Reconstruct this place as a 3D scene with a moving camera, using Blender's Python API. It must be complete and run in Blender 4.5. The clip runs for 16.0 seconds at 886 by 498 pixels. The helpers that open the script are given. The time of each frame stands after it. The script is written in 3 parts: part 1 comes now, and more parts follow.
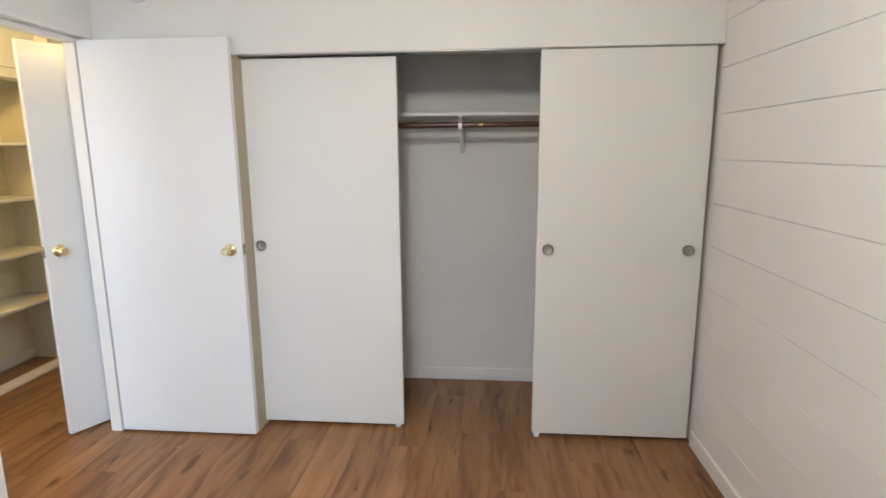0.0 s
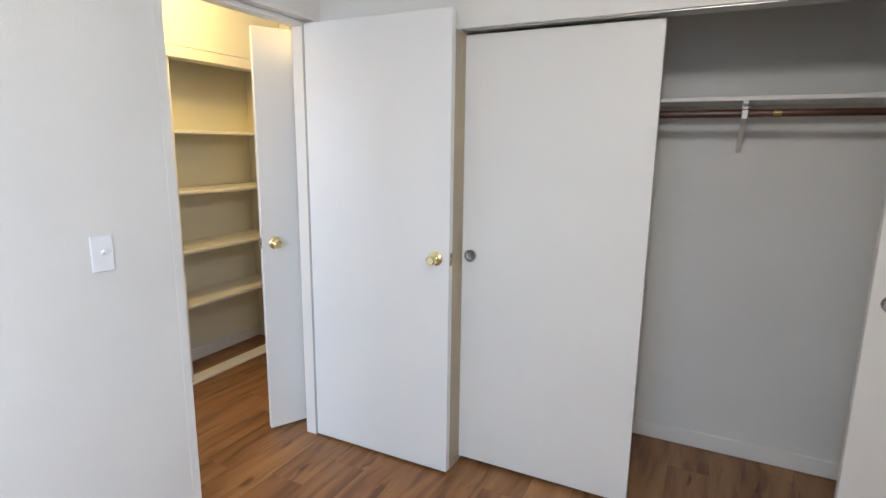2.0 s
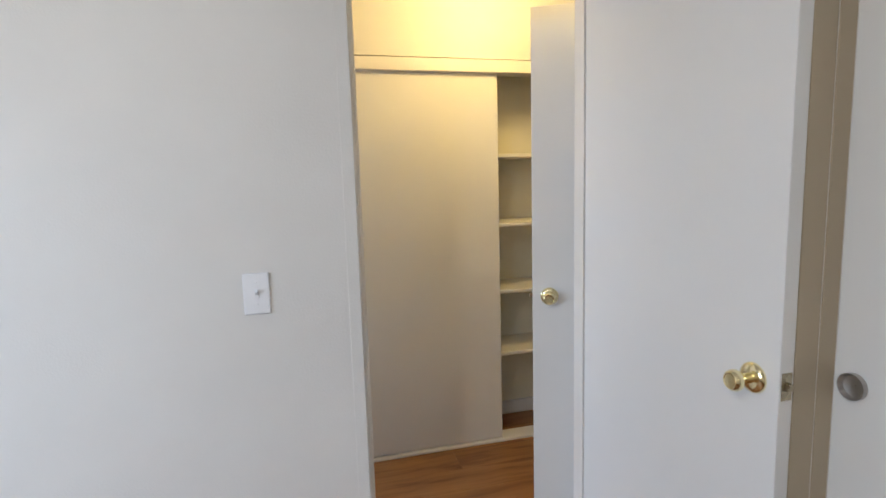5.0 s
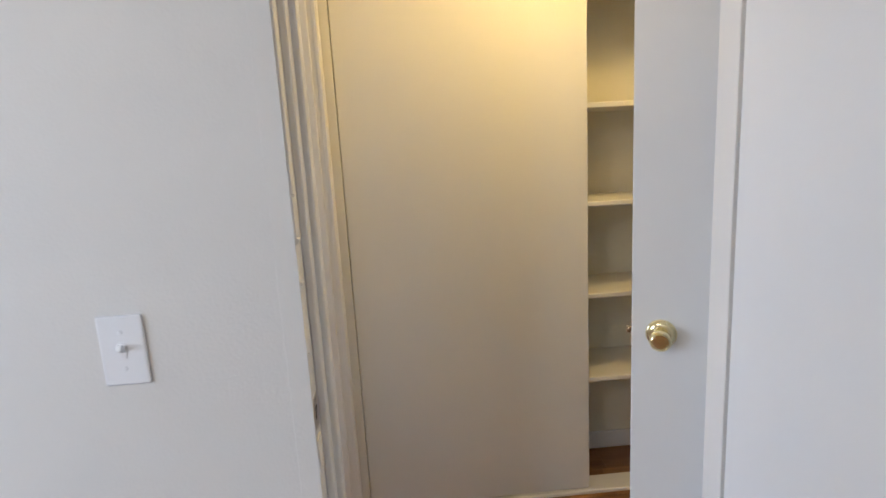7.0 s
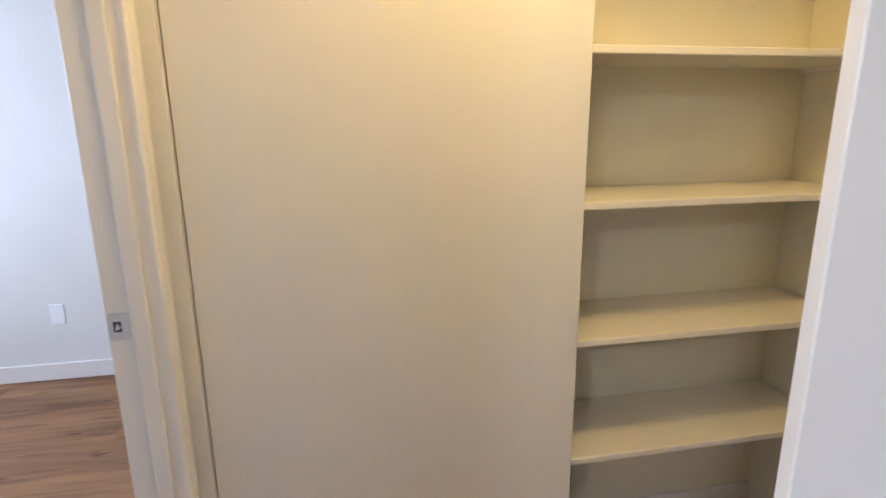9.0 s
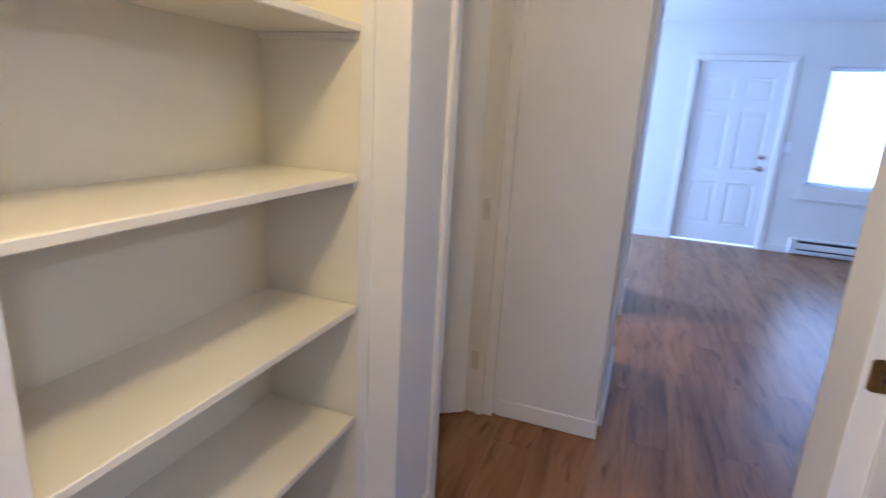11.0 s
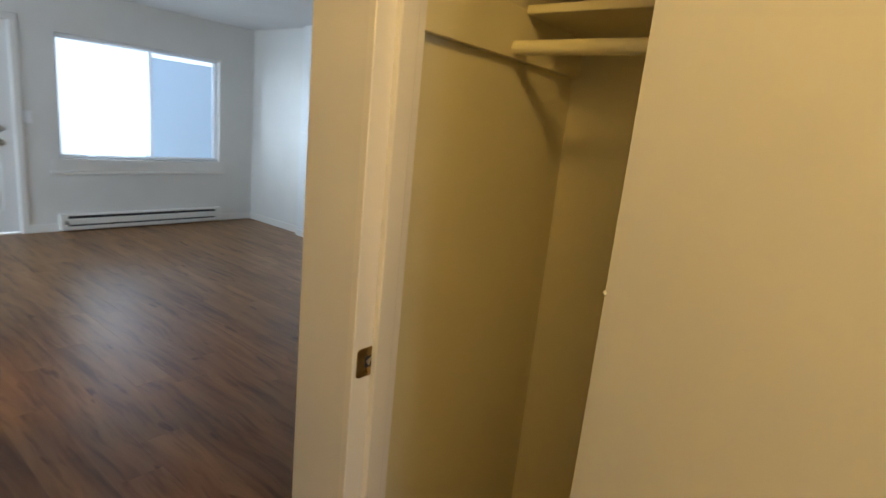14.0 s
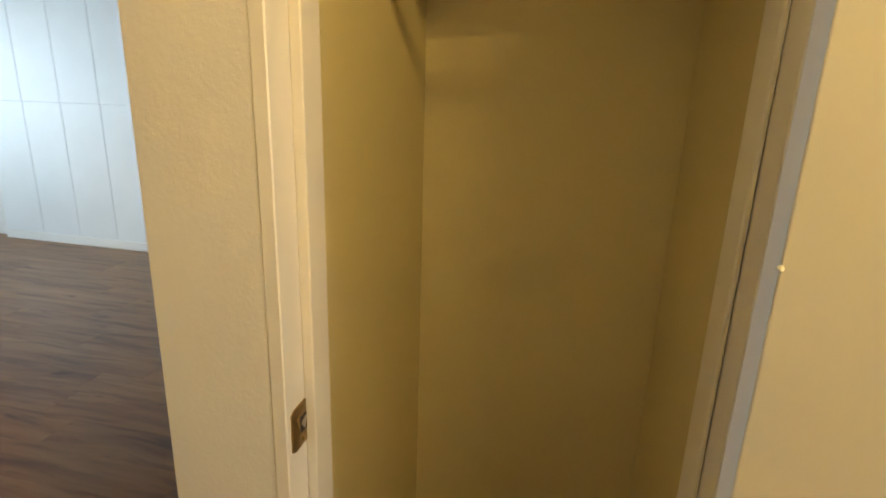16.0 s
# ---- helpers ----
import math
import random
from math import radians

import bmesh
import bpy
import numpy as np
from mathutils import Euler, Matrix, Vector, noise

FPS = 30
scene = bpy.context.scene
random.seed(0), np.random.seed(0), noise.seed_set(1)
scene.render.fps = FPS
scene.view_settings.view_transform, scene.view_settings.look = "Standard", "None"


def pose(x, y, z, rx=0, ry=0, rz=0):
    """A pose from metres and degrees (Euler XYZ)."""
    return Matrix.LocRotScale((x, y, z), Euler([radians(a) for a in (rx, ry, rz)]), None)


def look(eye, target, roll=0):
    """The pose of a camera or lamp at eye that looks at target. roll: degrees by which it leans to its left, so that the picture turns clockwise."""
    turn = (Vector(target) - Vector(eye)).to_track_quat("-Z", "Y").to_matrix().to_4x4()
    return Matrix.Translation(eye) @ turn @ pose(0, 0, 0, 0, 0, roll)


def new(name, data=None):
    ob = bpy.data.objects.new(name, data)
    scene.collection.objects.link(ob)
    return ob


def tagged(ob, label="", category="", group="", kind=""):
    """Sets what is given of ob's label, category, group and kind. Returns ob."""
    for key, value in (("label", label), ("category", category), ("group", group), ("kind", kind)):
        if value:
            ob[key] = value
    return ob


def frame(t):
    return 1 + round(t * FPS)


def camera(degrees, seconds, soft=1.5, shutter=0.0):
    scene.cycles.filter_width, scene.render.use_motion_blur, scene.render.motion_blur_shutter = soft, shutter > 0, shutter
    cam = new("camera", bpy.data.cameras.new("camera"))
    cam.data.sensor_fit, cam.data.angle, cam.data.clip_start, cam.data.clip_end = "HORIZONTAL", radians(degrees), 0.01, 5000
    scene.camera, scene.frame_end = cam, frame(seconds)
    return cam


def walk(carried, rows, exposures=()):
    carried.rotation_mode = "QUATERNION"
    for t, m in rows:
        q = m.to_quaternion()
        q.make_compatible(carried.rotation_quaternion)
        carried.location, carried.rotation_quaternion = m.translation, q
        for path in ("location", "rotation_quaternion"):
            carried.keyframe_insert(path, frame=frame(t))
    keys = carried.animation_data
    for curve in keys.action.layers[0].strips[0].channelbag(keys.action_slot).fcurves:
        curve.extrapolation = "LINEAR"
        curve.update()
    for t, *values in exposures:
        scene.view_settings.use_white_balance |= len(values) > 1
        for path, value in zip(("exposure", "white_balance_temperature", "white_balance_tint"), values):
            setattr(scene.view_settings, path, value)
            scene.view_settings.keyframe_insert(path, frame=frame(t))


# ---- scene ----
cam = camera(79.1, 16.0, shutter=0.3)
PATH = [
    (0, (1.951, -2.632, 1.506), (1.781, -0.673, 1.142), -0.4),
    (0.5, (1.938, -2.493, 1.512), (1.546, -0.568, 1.136), -1.1),
    (1, (1.933, -2.375, 1.504), (1.258, -0.532, 1.118), -1.7),
    (1.5, (1.8, -2.251, 1.49), (0.95, -0.478, 1.121), -0.4),
    (2, (1.696, -2.101, 1.497), (0.82, -0.343, 1.12), 0.7),
    (2.5, (1.676, -1.918, 1.472), (0.539, -0.319, 1.087), -0.7),
    (3, (1.678, -1.697, 1.461), (0.264, -0.346, 1.044), -1.3),
    (3.5, (1.604, -1.519, 1.445), (0.107, -0.261, 1.027), -1.4),
    (4, (1.538, -1.363, 1.453), (-0.071, -0.24, 1.068), -1.4),
    (4.5, (1.55, -1.184, 1.446), (-0.271, -0.407, 1.162), -1.5),
    (4.7, (1.553, -1.092, 1.448), (-0.325, -0.455, 1.187), -1.5),
    (6.8, (0.916, -0.682, 1.421), (-1.047, -0.474, 1.101), -3.2),
    (7, (0.843, -0.647, 1.436), (-1.119, -0.513, 1.069), -3.2),
    (7.5, (0.617, -0.627, 1.419), (-1.341, -0.475, 1.037), -2.3),
    (8, (0.411, -0.606, 1.421), (-1.531, -0.373, 1.005), -1.5),
    (8.2, (0.346, -0.58, 1.415), (-1.596, -0.349, 0.998), -1.5),
    (10.3, (-0.321, -0.429, 1.398), (-1.768, 0.846, 0.867), 4.4),
    (10.5, (-0.36, -0.378, 1.392), (-1.612, 1.096, 0.88), 4.8),
    (11, (-0.442, -0.326, 1.39), (-1.11, 1.488, 0.877), 3.2),
    (11.5, (-0.579, -0.327, 1.388), (-0.681, 1.607, 0.89), 2.4),
    (12, (-0.719, -0.333, 1.403), (-0.389, 1.586, 0.948), 3.2),
    (12.5, (-0.727, -0.298, 1.408), (-0.064, 1.542, 0.989), 4.0),
    (13, (-0.683, -0.208, 1.419), (0.231, 1.535, 1.059), 4.6),
    (13.5, (-0.662, -0.128, 1.438), (0.545, 1.429, 1.095), 5.1),
    (14, (-0.692, -0.004, 1.441), (0.85, 1.195, 1.01), 5.8),
    (14.5, (-0.732, 0.114, 1.421), (0.988, 0.984, 0.886), 6.6),
    (15, (-0.741, 0.197, 1.408), (1.029, 0.937, 0.844), 6.7),
    (15.5, (-0.641, 0.282, 1.395), (1.169, 0.899, 0.808), 5.2),
    (16, (-0.560, 0.370, 1.400), (1.319, 0.786, 0.855), 1.9),
]
EXPOSURES = [(0, 0.0, 5900, 10), (2, -0.17, 5650, 10), (3.5, -0.50, 5850, 10), (4.7, -0.55, 5750, 10), (7, -0.50, 5650, 12), (7.6, -0.34, 5600, 13), (8.2, -0.25, 5850, 14), (10.5, 0.16, 4700, 20), (11.0, 0.20, 4640, 23), (11.5, 0.05, 5000, 18), (12.3, -0.16, 6500, 10), (13, -0.20, 6750, 10), (14, -0.46, 6650, 10), (14.5, -0.40, 6750, 10), (15, -0.06, 6700, 9), (15.5, -0.02, 6800, 9), (16, 0.05, 6850, 6)]
walk(cam, [(t, look(eye, target, roll)) for t, eye, target, roll in PATH], EXPOSURES)

# ---- plan, metres: x east, y north; the bedroom's west wall is x = 0, its closet front y = 0 ----
CEIL = 2.44
BED_E, SOUTH = 3.005, -3.4
BD_S, BD_N = -0.82, -0.042              # bedroom doorway, between the jamb faces
CL_W, CL_H, CL_B = 0.7145, 1.968, 0.73   # bedroom closet: left edge, header, back wall
HW = -0.072                             # hall side of the bedroom's west wall
HS = -0.90                              # hall's south end
LX, LS, LN, LB = -1.10, -0.86, 0.913, -1.44   # linen closet: front, ends, back
WX = -1.008                            # hall's west wall north of the linen closet
BA_S, BA_N = 1.245, 1.86                # bathroom doorway
CO_S, CO_N, CO_B = 0.20, 0.655, 0.74    # coat closet opening and back wall
COR = 0.815                             # corner at which the living room opens
SY, SX = 1.895, -0.502                  # short wall that ends the hall
LIV_N, LIV_E = 6.57, 3.39
KD_S, KD_N, KW_N = 2.77, 3.56, 4.25     # kitchen doorway in the living room's west wall, and that wall's end
DIN_S, DIN_N = 4.45, 6.25               # glazed opening of the dining corner
ROOM_W = -3.08                          # west wall of the south-west room

# ---- world and large lights ----
world = bpy.data.worlds.new("sky")
scene.world = world
world.use_nodes = True
nt = world.node_tree
sky = nt.nodes.new("ShaderNodeTexSky")
sky.sky_type, sky.sun_disc, sky.sun_elevation, sky.sun_rotation = "NISHITA", False, radians(50), radians(200)
nt.links.new(sky.outputs[0], nt.nodes["Background"].inputs[0])
nt.nodes["Background"].inputs[1].default_value = 0.12


def area(name, m, w, h, power, colour, spread=180):
    d = bpy.data.lights.new(name, "AREA")
    d.shape, d.size, d.size_y, d.energy, d.color, d.spread = "RECTANGLE", w, h, power, colour, radians(spread)
    ob = new(name, d)
    ob.matrix_world = m
    return ob


DAY = (0.74, 0.87, 1.0)
area("bedroom_window_light", look((1.30, SOUTH + 0.06, 1.45), (0.05, -1.60, 0.30)), 1.25, 0.95, 22, DAY, 110)
area("living_window_light", look((1.68, LIV_N + 0.20, 1.38), (LIV_E, 4.5, 1.15)), 0.96, 1.16, 22, (0.64, 0.82, 1.0), 128)
area("dining_window_light", look((ROOM_W + 0.03, (DIN_S + DIN_N) / 2, 1.1), (0, 5.2, 0.9)), 1.7, 1.85, 130, (0.62, 0.80, 1.0))
area("south_room_window_light", look((-1.7, SOUTH + 0.03, 1.45), (-2.15, -0.6, 1.0)), 1.5, 1.15, 50, (0.84, 0.90, 1.0))


def bulb(name, x, y, z, power, colour):
    d = bpy.data.lights.new(name, "POINT")
    d.energy, d.color, d.shadow_soft_size = power, colour, 0.10
    new(name, d).matrix_world = pose(x, y, z)


HALL_LAMP, BED_LAMP, KITCHEN_LAMP = (-0.60, -0.06), (1.66, -1.80), (-1.75, 3.22)
bulb("hall_bulb", *HALL_LAMP, 2.31, 34, (1.0, 0.65, 0.205))
bulb("bedroom_bulb", *BED_LAMP, 2.31, 60, (1.0, 0.905, 0.77))
bulb("kitchen_bulb", *KITCHEN_LAMP, 2.31, 58, (1.0, 0.76, 0.46))


# ---- materials ----
def material(name, colour, rough=0.5, metal=0.0):
    m = bpy.data.materials.new(name)
    m.use_nodes = True
    b = m.node_tree.nodes["Principled BSDF"]
    b.inputs["Base Color"].default_value = (*colour, 1)
    b.inputs["Roughness"].default_value = rough
    b.inputs["Metallic"].default_value = metal
    return m, m.node_tree.nodes, m.node_tree.links, b


def noise_node(nodes, links, scale, detail=3, rough=0.5, source=None, stretch=(1, 1, 1)):
    n = nodes.new("ShaderNodeTexNoise")
    n.inputs["Scale"].default_value, n.inputs["Detail"].default_value, n.inputs["Roughness"].default_value = scale, detail, rough
    mp = nodes.new("ShaderNodeMapping")
    mp.inputs["Scale"].default_value = stretch
    if source is None:
        source = nodes.new("ShaderNodeNewGeometry").outputs["Position"]
    links.new(source, mp.inputs["Vector"])
    links.new(mp.outputs["Vector"], n.inputs["Vector"])
    return n


def ramp_node(nodes, links, source, stops):
    r = nodes.new("ShaderNodeValToRGB")
    while len(r.color_ramp.elements) < len(stops):
        r.color_ramp.elements.new(0.5)
    for e, (p, c) in zip(r.color_ramp.elements, stops):
        e.position, e.color = p, (*c, 1)
    links.new(source, r.inputs["Fac"])
    return r


def paint(name, colour, rough, bump=0.15, fine=220, mottle=0.03, stretch=(1, 1, 1)):
    """Painted surface: slow mottling of tone and gloss, fine roller or brush texture."""
    m, nodes, links, b = material(name, colour, rough)
    slow = noise_node(nodes, links, 2.3, 4)
    lo, hi = (tuple(c * k for c in colour) for k in (1 - mottle, 1 + mottle))
    links.new(ramp_node(nodes, links, slow.outputs["Fac"], [(0.3, lo), (0.7, hi)]).outputs["Color"], b.inputs["Base Color"])
    gloss = noise_node(nodes, links, 9, 3)
    mr = nodes.new("ShaderNodeMapRange")
    mr.inputs["To Min"].default_value, mr.inputs["To Max"].default_value = rough - 0.06, rough + 0.06
    links.new(gloss.outputs["Fac"], mr.inputs["Value"])
    links.new(mr.outputs["Result"], b.inputs["Roughness"])
    grain = noise_node(nodes, links, fine, 2, stretch=stretch)
    bp = nodes.new("ShaderNodeBump")
    bp.inputs["Strength"].default_value, bp.inputs["Distance"].default_value = bump, 0.002
    links.new(grain.outputs["Fac"], bp.inputs["Height"])
    links.new(bp.outputs["Normal"], b.inputs["Normal"])
    return m


WALL = paint("wall_paint", (0.74, 0.73, 0.70), 0.55, 0.25, 160)
BOARD = paint("board_paint", (0.74, 0.72, 0.69), 0.5, 0.3, 60, 0.03, (1, 0.15, 1))
PANEL = paint("panel_paint", (0.76, 0.77, 0.76), 0.45, 0.2, 60, 0.03, (1, 1, 0.15))
TRIM = paint("trim_paint", (0.78, 0.76, 0.72), 0.35, 0.12, 90, 0.03)
DOOR = paint("door_paint", (0.79, 0.79, 0.78), 0.38, 0.1, 120, 0.015)
SLIDER = paint("slider_paint", (0.74, 0.73, 0.70), 0.45, 0.12, 120, 0.015)
SHELF = paint("shelf_paint", (0.78, 0.75, 0.66), 0.4, 0.12, 90, 0.03)
# cream, yellowed further to carry the hall lamp's warm bounce in the coat closet
WARM_CREAM = paint("warm_bounce_cream_paint", (0.74, 0.68, 0.45), 0.5, 0.2, 140, 0.03)
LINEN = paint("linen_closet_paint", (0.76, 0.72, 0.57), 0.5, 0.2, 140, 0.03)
TAN = paint("beige_trim_paint", (0.43, 0.36, 0.25), 0.45, 0.12, 90, 0.04)
CEILING = paint("ceiling_paint", (0.74, 0.74, 0.73), 0.8, 0.6, 70, 0.02)
PLASTIC = material("white_plastic", (0.85, 0.86, 0.88), 0.3)[0]
STEEL = material("brushed_steel", (0.55, 0.54, 0.52), 0.35, 1.0)[0]
NICKEL = material("satin_nickel", (0.62, 0.60, 0.57), 0.28, 1.0)[0]
DARK = material("dark_slot", (0.03, 0.03, 0.035), 0.7)[0]
HEATER = paint("heater_enamel", (0.78, 0.77, 0.73), 0.35, 0.05, 60, 0.02)
HINGE = paint("painted_hinge", (0.64, 0.61, 0.55), 0.3, 0.1, 90, 0.05)
BLIND = material("blind_slat", (0.82, 0.84, 0.86), 0.45)[0]


def brass(name, tone, dirt):
    m, nodes, links, b = material(name, tone, 0.14, 1.0)
    n = noise_node(nodes, links, 60, 3)
    mr = nodes.new("ShaderNodeMapRange")
    mr.inputs["To Min"].default_value, mr.inputs["To Max"].default_value = 0.08, 0.08 + dirt
    links.new(n.outputs["Fac"], mr.inputs["Value"])
    links.new(mr.outputs["Result"], b.inputs["Roughness"])
    return m


BRASS = brass("polished_brass", (0.90, 0.81, 0.50), 0.10)
LATCH = brass("dull_brass", (0.46, 0.40, 0.28), 0.4)
PULL = brass("worn_steel", (0.42, 0.40, 0.38), 0.65)
OLD_BRASS = brass("tarnished_brass", (0.36, 0.25, 0.11), 0.5)


def rod_wood():
    m, nodes, links, b = material("dark_rod", (0.06, 0.022, 0.014), 0.3)
    n = noise_node(nodes, links, 30, 3, stretch=(0.1, 1, 1))
    links.new(ramp_node(nodes, links, n.outputs["Fac"], [(0.35, (0.035, 0.012, 0.008)), (0.7, (0.12, 0.045, 0.025))]).outputs["Color"], b.inputs["Base Color"])
    return m


ROD = rod_wood()


def plank():
    """Wood-look vinyl plank: streaked grain along y, each plank its own tone."""
    m, nodes, links, b = material("vinyl_plank", (0.3, 0.15, 0.07), 0.38)
    info = nodes.new("ShaderNodeObjectInfo")
    geo = nodes.new("ShaderNodeNewGeometry")
    comb = nodes.new("ShaderNodeCombineXYZ")
    for i, k in enumerate((37.0, 91.0, 53.0)):
        mu = nodes.new("ShaderNodeMath")
        mu.operation = "MULTIPLY"
        mu.inputs[1].default_value = k
        links.new(info.outputs["Random"], mu.inputs[0])
        links.new(mu.outputs[0], comb.inputs[i])
    add = nodes.new("ShaderNodeVectorMath")
    add.operation = "ADD"
    links.new(geo.outputs["Position"], add.inputs[0])
    links.new(comb.outputs[0], add.inputs[1])
    src = add.outputs[0]
    warp = noise_node(nodes, links, 3.0, 2, 0.5, src, (1, 0.6, 1))
    wadd = nodes.new("ShaderNodeVectorMath")
    wadd.operation = "MULTIPLY_ADD"
    wadd.inputs[1].default_value = (0.10, 0.22, 0)
    links.new(warp.outputs["Color"], wadd.inputs[0])
    links.new(src, wadd.inputs[2])
    broad = noise_node(nodes, links, 1.0, 4, 0.55, wadd.outputs[0], (10, 0.9, 1))
    streak = noise_node(nodes, links, 1.0, 4, 0.55, wadd.outputs[0], (26, 2.6, 1))
    fine = noise_node(nodes, links, 1.0, 3, 0.6, wadd.outputs[0], (130, 6, 1))
    base = ramp_node(nodes, links, broad.outputs["Fac"], [(0.30, (0.160, 0.070, 0.026)), (0.45, (0.255, 0.124, 0.049)), (0.60, (0.315, 0.164, 0.067)), (0.78, (0.375, 0.208, 0.094))])
    marks = ramp_node(nodes, links, streak.outputs["Fac"], [(0.27, (0.34, 0.26, 0.21)), (0.38, (0.66, 0.58, 0.52)), (0.48, (0.98, 0.96, 0.94)), (0.8, (1.18, 1.12, 1.02))])
    mark = nodes.new("ShaderNodeMix")
    mark.data_type, mark.blend_type = "RGBA", "MULTIPLY"
    mark.inputs["Factor"].default_value = 0.72
    links.new(base.outputs["Color"], mark.inputs["A"])
    links.new(marks.outputs["Color"], mark.inputs["B"])
    knots = noise_node(nodes, links, 1.0, 2, 0.45, wadd.outputs[0], (17, 3.6, 1))
    knot = nodes.new("ShaderNodeMix")
    knot.data_type, knot.blend_type = "RGBA", "MULTIPLY"
    knot.inputs["Factor"].default_value = 0.85
    links.new(mark.outputs["Result"], knot.inputs["A"])
    links.new(ramp_node(nodes, links, knots.outputs["Fac"], [(0.675, (1.0, 1.0, 1.0)), (0.72, (0.50, 0.39, 0.30)), (0.78, (0.26, 0.18, 0.12))]).outputs["Color"], knot.inputs["B"])
    mix = nodes.new("ShaderNodeMix")
    mix.data_type, mix.blend_type = "RGBA", "MULTIPLY"
    mix.inputs["Factor"].default_value = 0.3
    links.new(knot.outputs["Result"], mix.inputs["A"])
    links.new(ramp_node(nodes, links, fine.outputs["Fac"], [(0.35, (0.66, 0.63, 0.60)), (0.6, (1.0, 1.0, 1.0))]).outputs["Color"], mix.inputs["B"])
    hsv = nodes.new("ShaderNodeHueSaturation")
    mr = nodes.new("ShaderNodeMapRange")
    mr.inputs["To Min"].default_value, mr.inputs["To Max"].default_value = 0.90, 1.10
    links.new(info.outputs["Random"], mr.inputs["Value"])
    links.new(mr.outputs["Result"], hsv.inputs["Value"])
    links.new(mix.outputs["Result"], hsv.inputs["Color"])
    links.new(hsv.outputs["Color"], b.inputs["Base Color"])
    rr = nodes.new("ShaderNodeMapRange")
    rr.inputs["To Min"].default_value, rr.inputs["To Max"].default_value = 0.28, 0.42
    links.new(fine.outputs["Fac"], rr.inputs["Value"])
    links.new(rr.outputs["Result"], b.inputs["Roughness"])
    b.inputs["Specular IOR Level"].default_value = 0.36
    bp = nodes.new("ShaderNodeBump")
    bp.inputs["Strength"].default_value, bp.inputs["Distance"].default_value = 0.25, 0.001
    links.new(fine.outputs["Fac"], bp.inputs["Height"])
    links.new(bp.outputs["Normal"], b.inputs["Normal"])
    return m


PLANK = plank()
SUBFLOOR = material("subfloor", (0.05, 0.03, 0.02), 0.8)[0]
GLASS, gn, gl, gb = material("window_glass", (0.9, 0.95, 1.0), 0.02)
gb.inputs["Transmission Weight"].default_value = 1.0
gb.inputs["IOR"].default_value = 1.02


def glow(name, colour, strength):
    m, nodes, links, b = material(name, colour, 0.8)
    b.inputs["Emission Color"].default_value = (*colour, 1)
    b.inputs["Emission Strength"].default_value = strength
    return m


# outdoor light put into colour: white glow for daylight, dim blue glow for shade
DAYLIGHT_GLOW = glow("daylight_glow_sheet", (0.85, 0.93, 1.0), 1.5)
SHADE_GLOW = glow("shade_glow_sheet", (0.36, 0.49, 0.64), 1.0)
LAMP_GLASS = glow("lamp_glass", (1.0, 0.8, 0.5), 3.0)
PALE_LAMP_GLASS = glow("pale_lamp_glass", (1.0, 0.93, 0.80), 3.0)


# ---- mesh helpers ----
def box(bm, x0, x1, y0, y1, z0, z1, bevel=0.0, seg=1):
    vs = bmesh.ops.create_cube(bm, size=1)["verts"]
    m = Matrix.Translation(((x0 + x1) / 2, (y0 + y1) / 2, (z0 + z1) / 2)) @ Matrix.Diagonal((x1 - x0, y1 - y0, z1 - z0, 1))
    bmesh.ops.transform(bm, matrix=m, verts=vs)
    if bevel:
        es = list({e for v in vs for e in v.link_edges})
        bmesh.ops.bevel(bm, geom=es, offset=bevel, segments=seg, affect="EDGES", profile=0.5)
    return bm


def boxed(*a, **k):
    return box(bmesh.new(), *a, **k)


def lathe(profile, steps=24):
    """A turned solid round the z axis from (radius, height) pairs."""
    bm = bmesh.new()
    rings = []
    for r, z in profile:
        if r < 1e-6:
            rings.append([bm.verts.new((0, 0, z))])
        else:
            rings.append([bm.verts.new((r * math.cos(2 * math.pi * i / steps), r * math.sin(2 * math.pi * i / steps), z)) for i in range(steps)])
    for a, b in zip(rings, rings[1:]):
        for i in range(steps):
            j = (i + 1) % steps
            f = [a[i % len(a)], a[j % len(a)], b[j % len(b)], b[i % len(b)]]
            f = [v for k, v in enumerate(f) if v not in f[:k]]
            if len(f) > 2:
                bm.faces.new(f)
    for ring in (rings[0], rings[-1]):
        if len(ring) > 2:
            bm.faces.new(ring)
    bmesh.ops.recalc_face_normals(bm, faces=bm.faces)
    return bm


def prism(outline, z0, z1):
    """An outline in x, y drawn up from z0 to z1."""
    bm = bmesh.new()
    f = bm.faces.new([bm.verts.new((x, y, z0)) for x, y in outline])
    up = bmesh.ops.extrude_face_region(bm, geom=[f])["geom"]
    bmesh.ops.translate(bm, vec=(0, 0, z1 - z0), verts=[v for v in up if isinstance(v, bmesh.types.BMVert)])
    bmesh.ops.recalc_face_normals(bm, faces=bm.faces)
    return bm


def moved(bm, m):
    bmesh.ops.transform(bm, matrix=m, verts=bm.verts)
    return bm


def part(name, bm, mat, parent=None, label=""):
    me = bpy.data.meshes.new(name)
    bm.to_mesh(me)
    bm.free()
    me.materials.append(mat)
    ob = new(name, me)
    ob.parent = parent
    if label:
        ob["label"] = label
    return ob


def round_part(name, bm, mat, parent=None, label=""):
    for f in bm.faces:
        f.smooth = len(f.verts) <= 4
    for e in bm.edges:
        if len(e.link_faces) == 2 and e.calc_face_angle(0) > radians(40):
            e.smooth = False
    return part(name, bm, mat, parent, label)


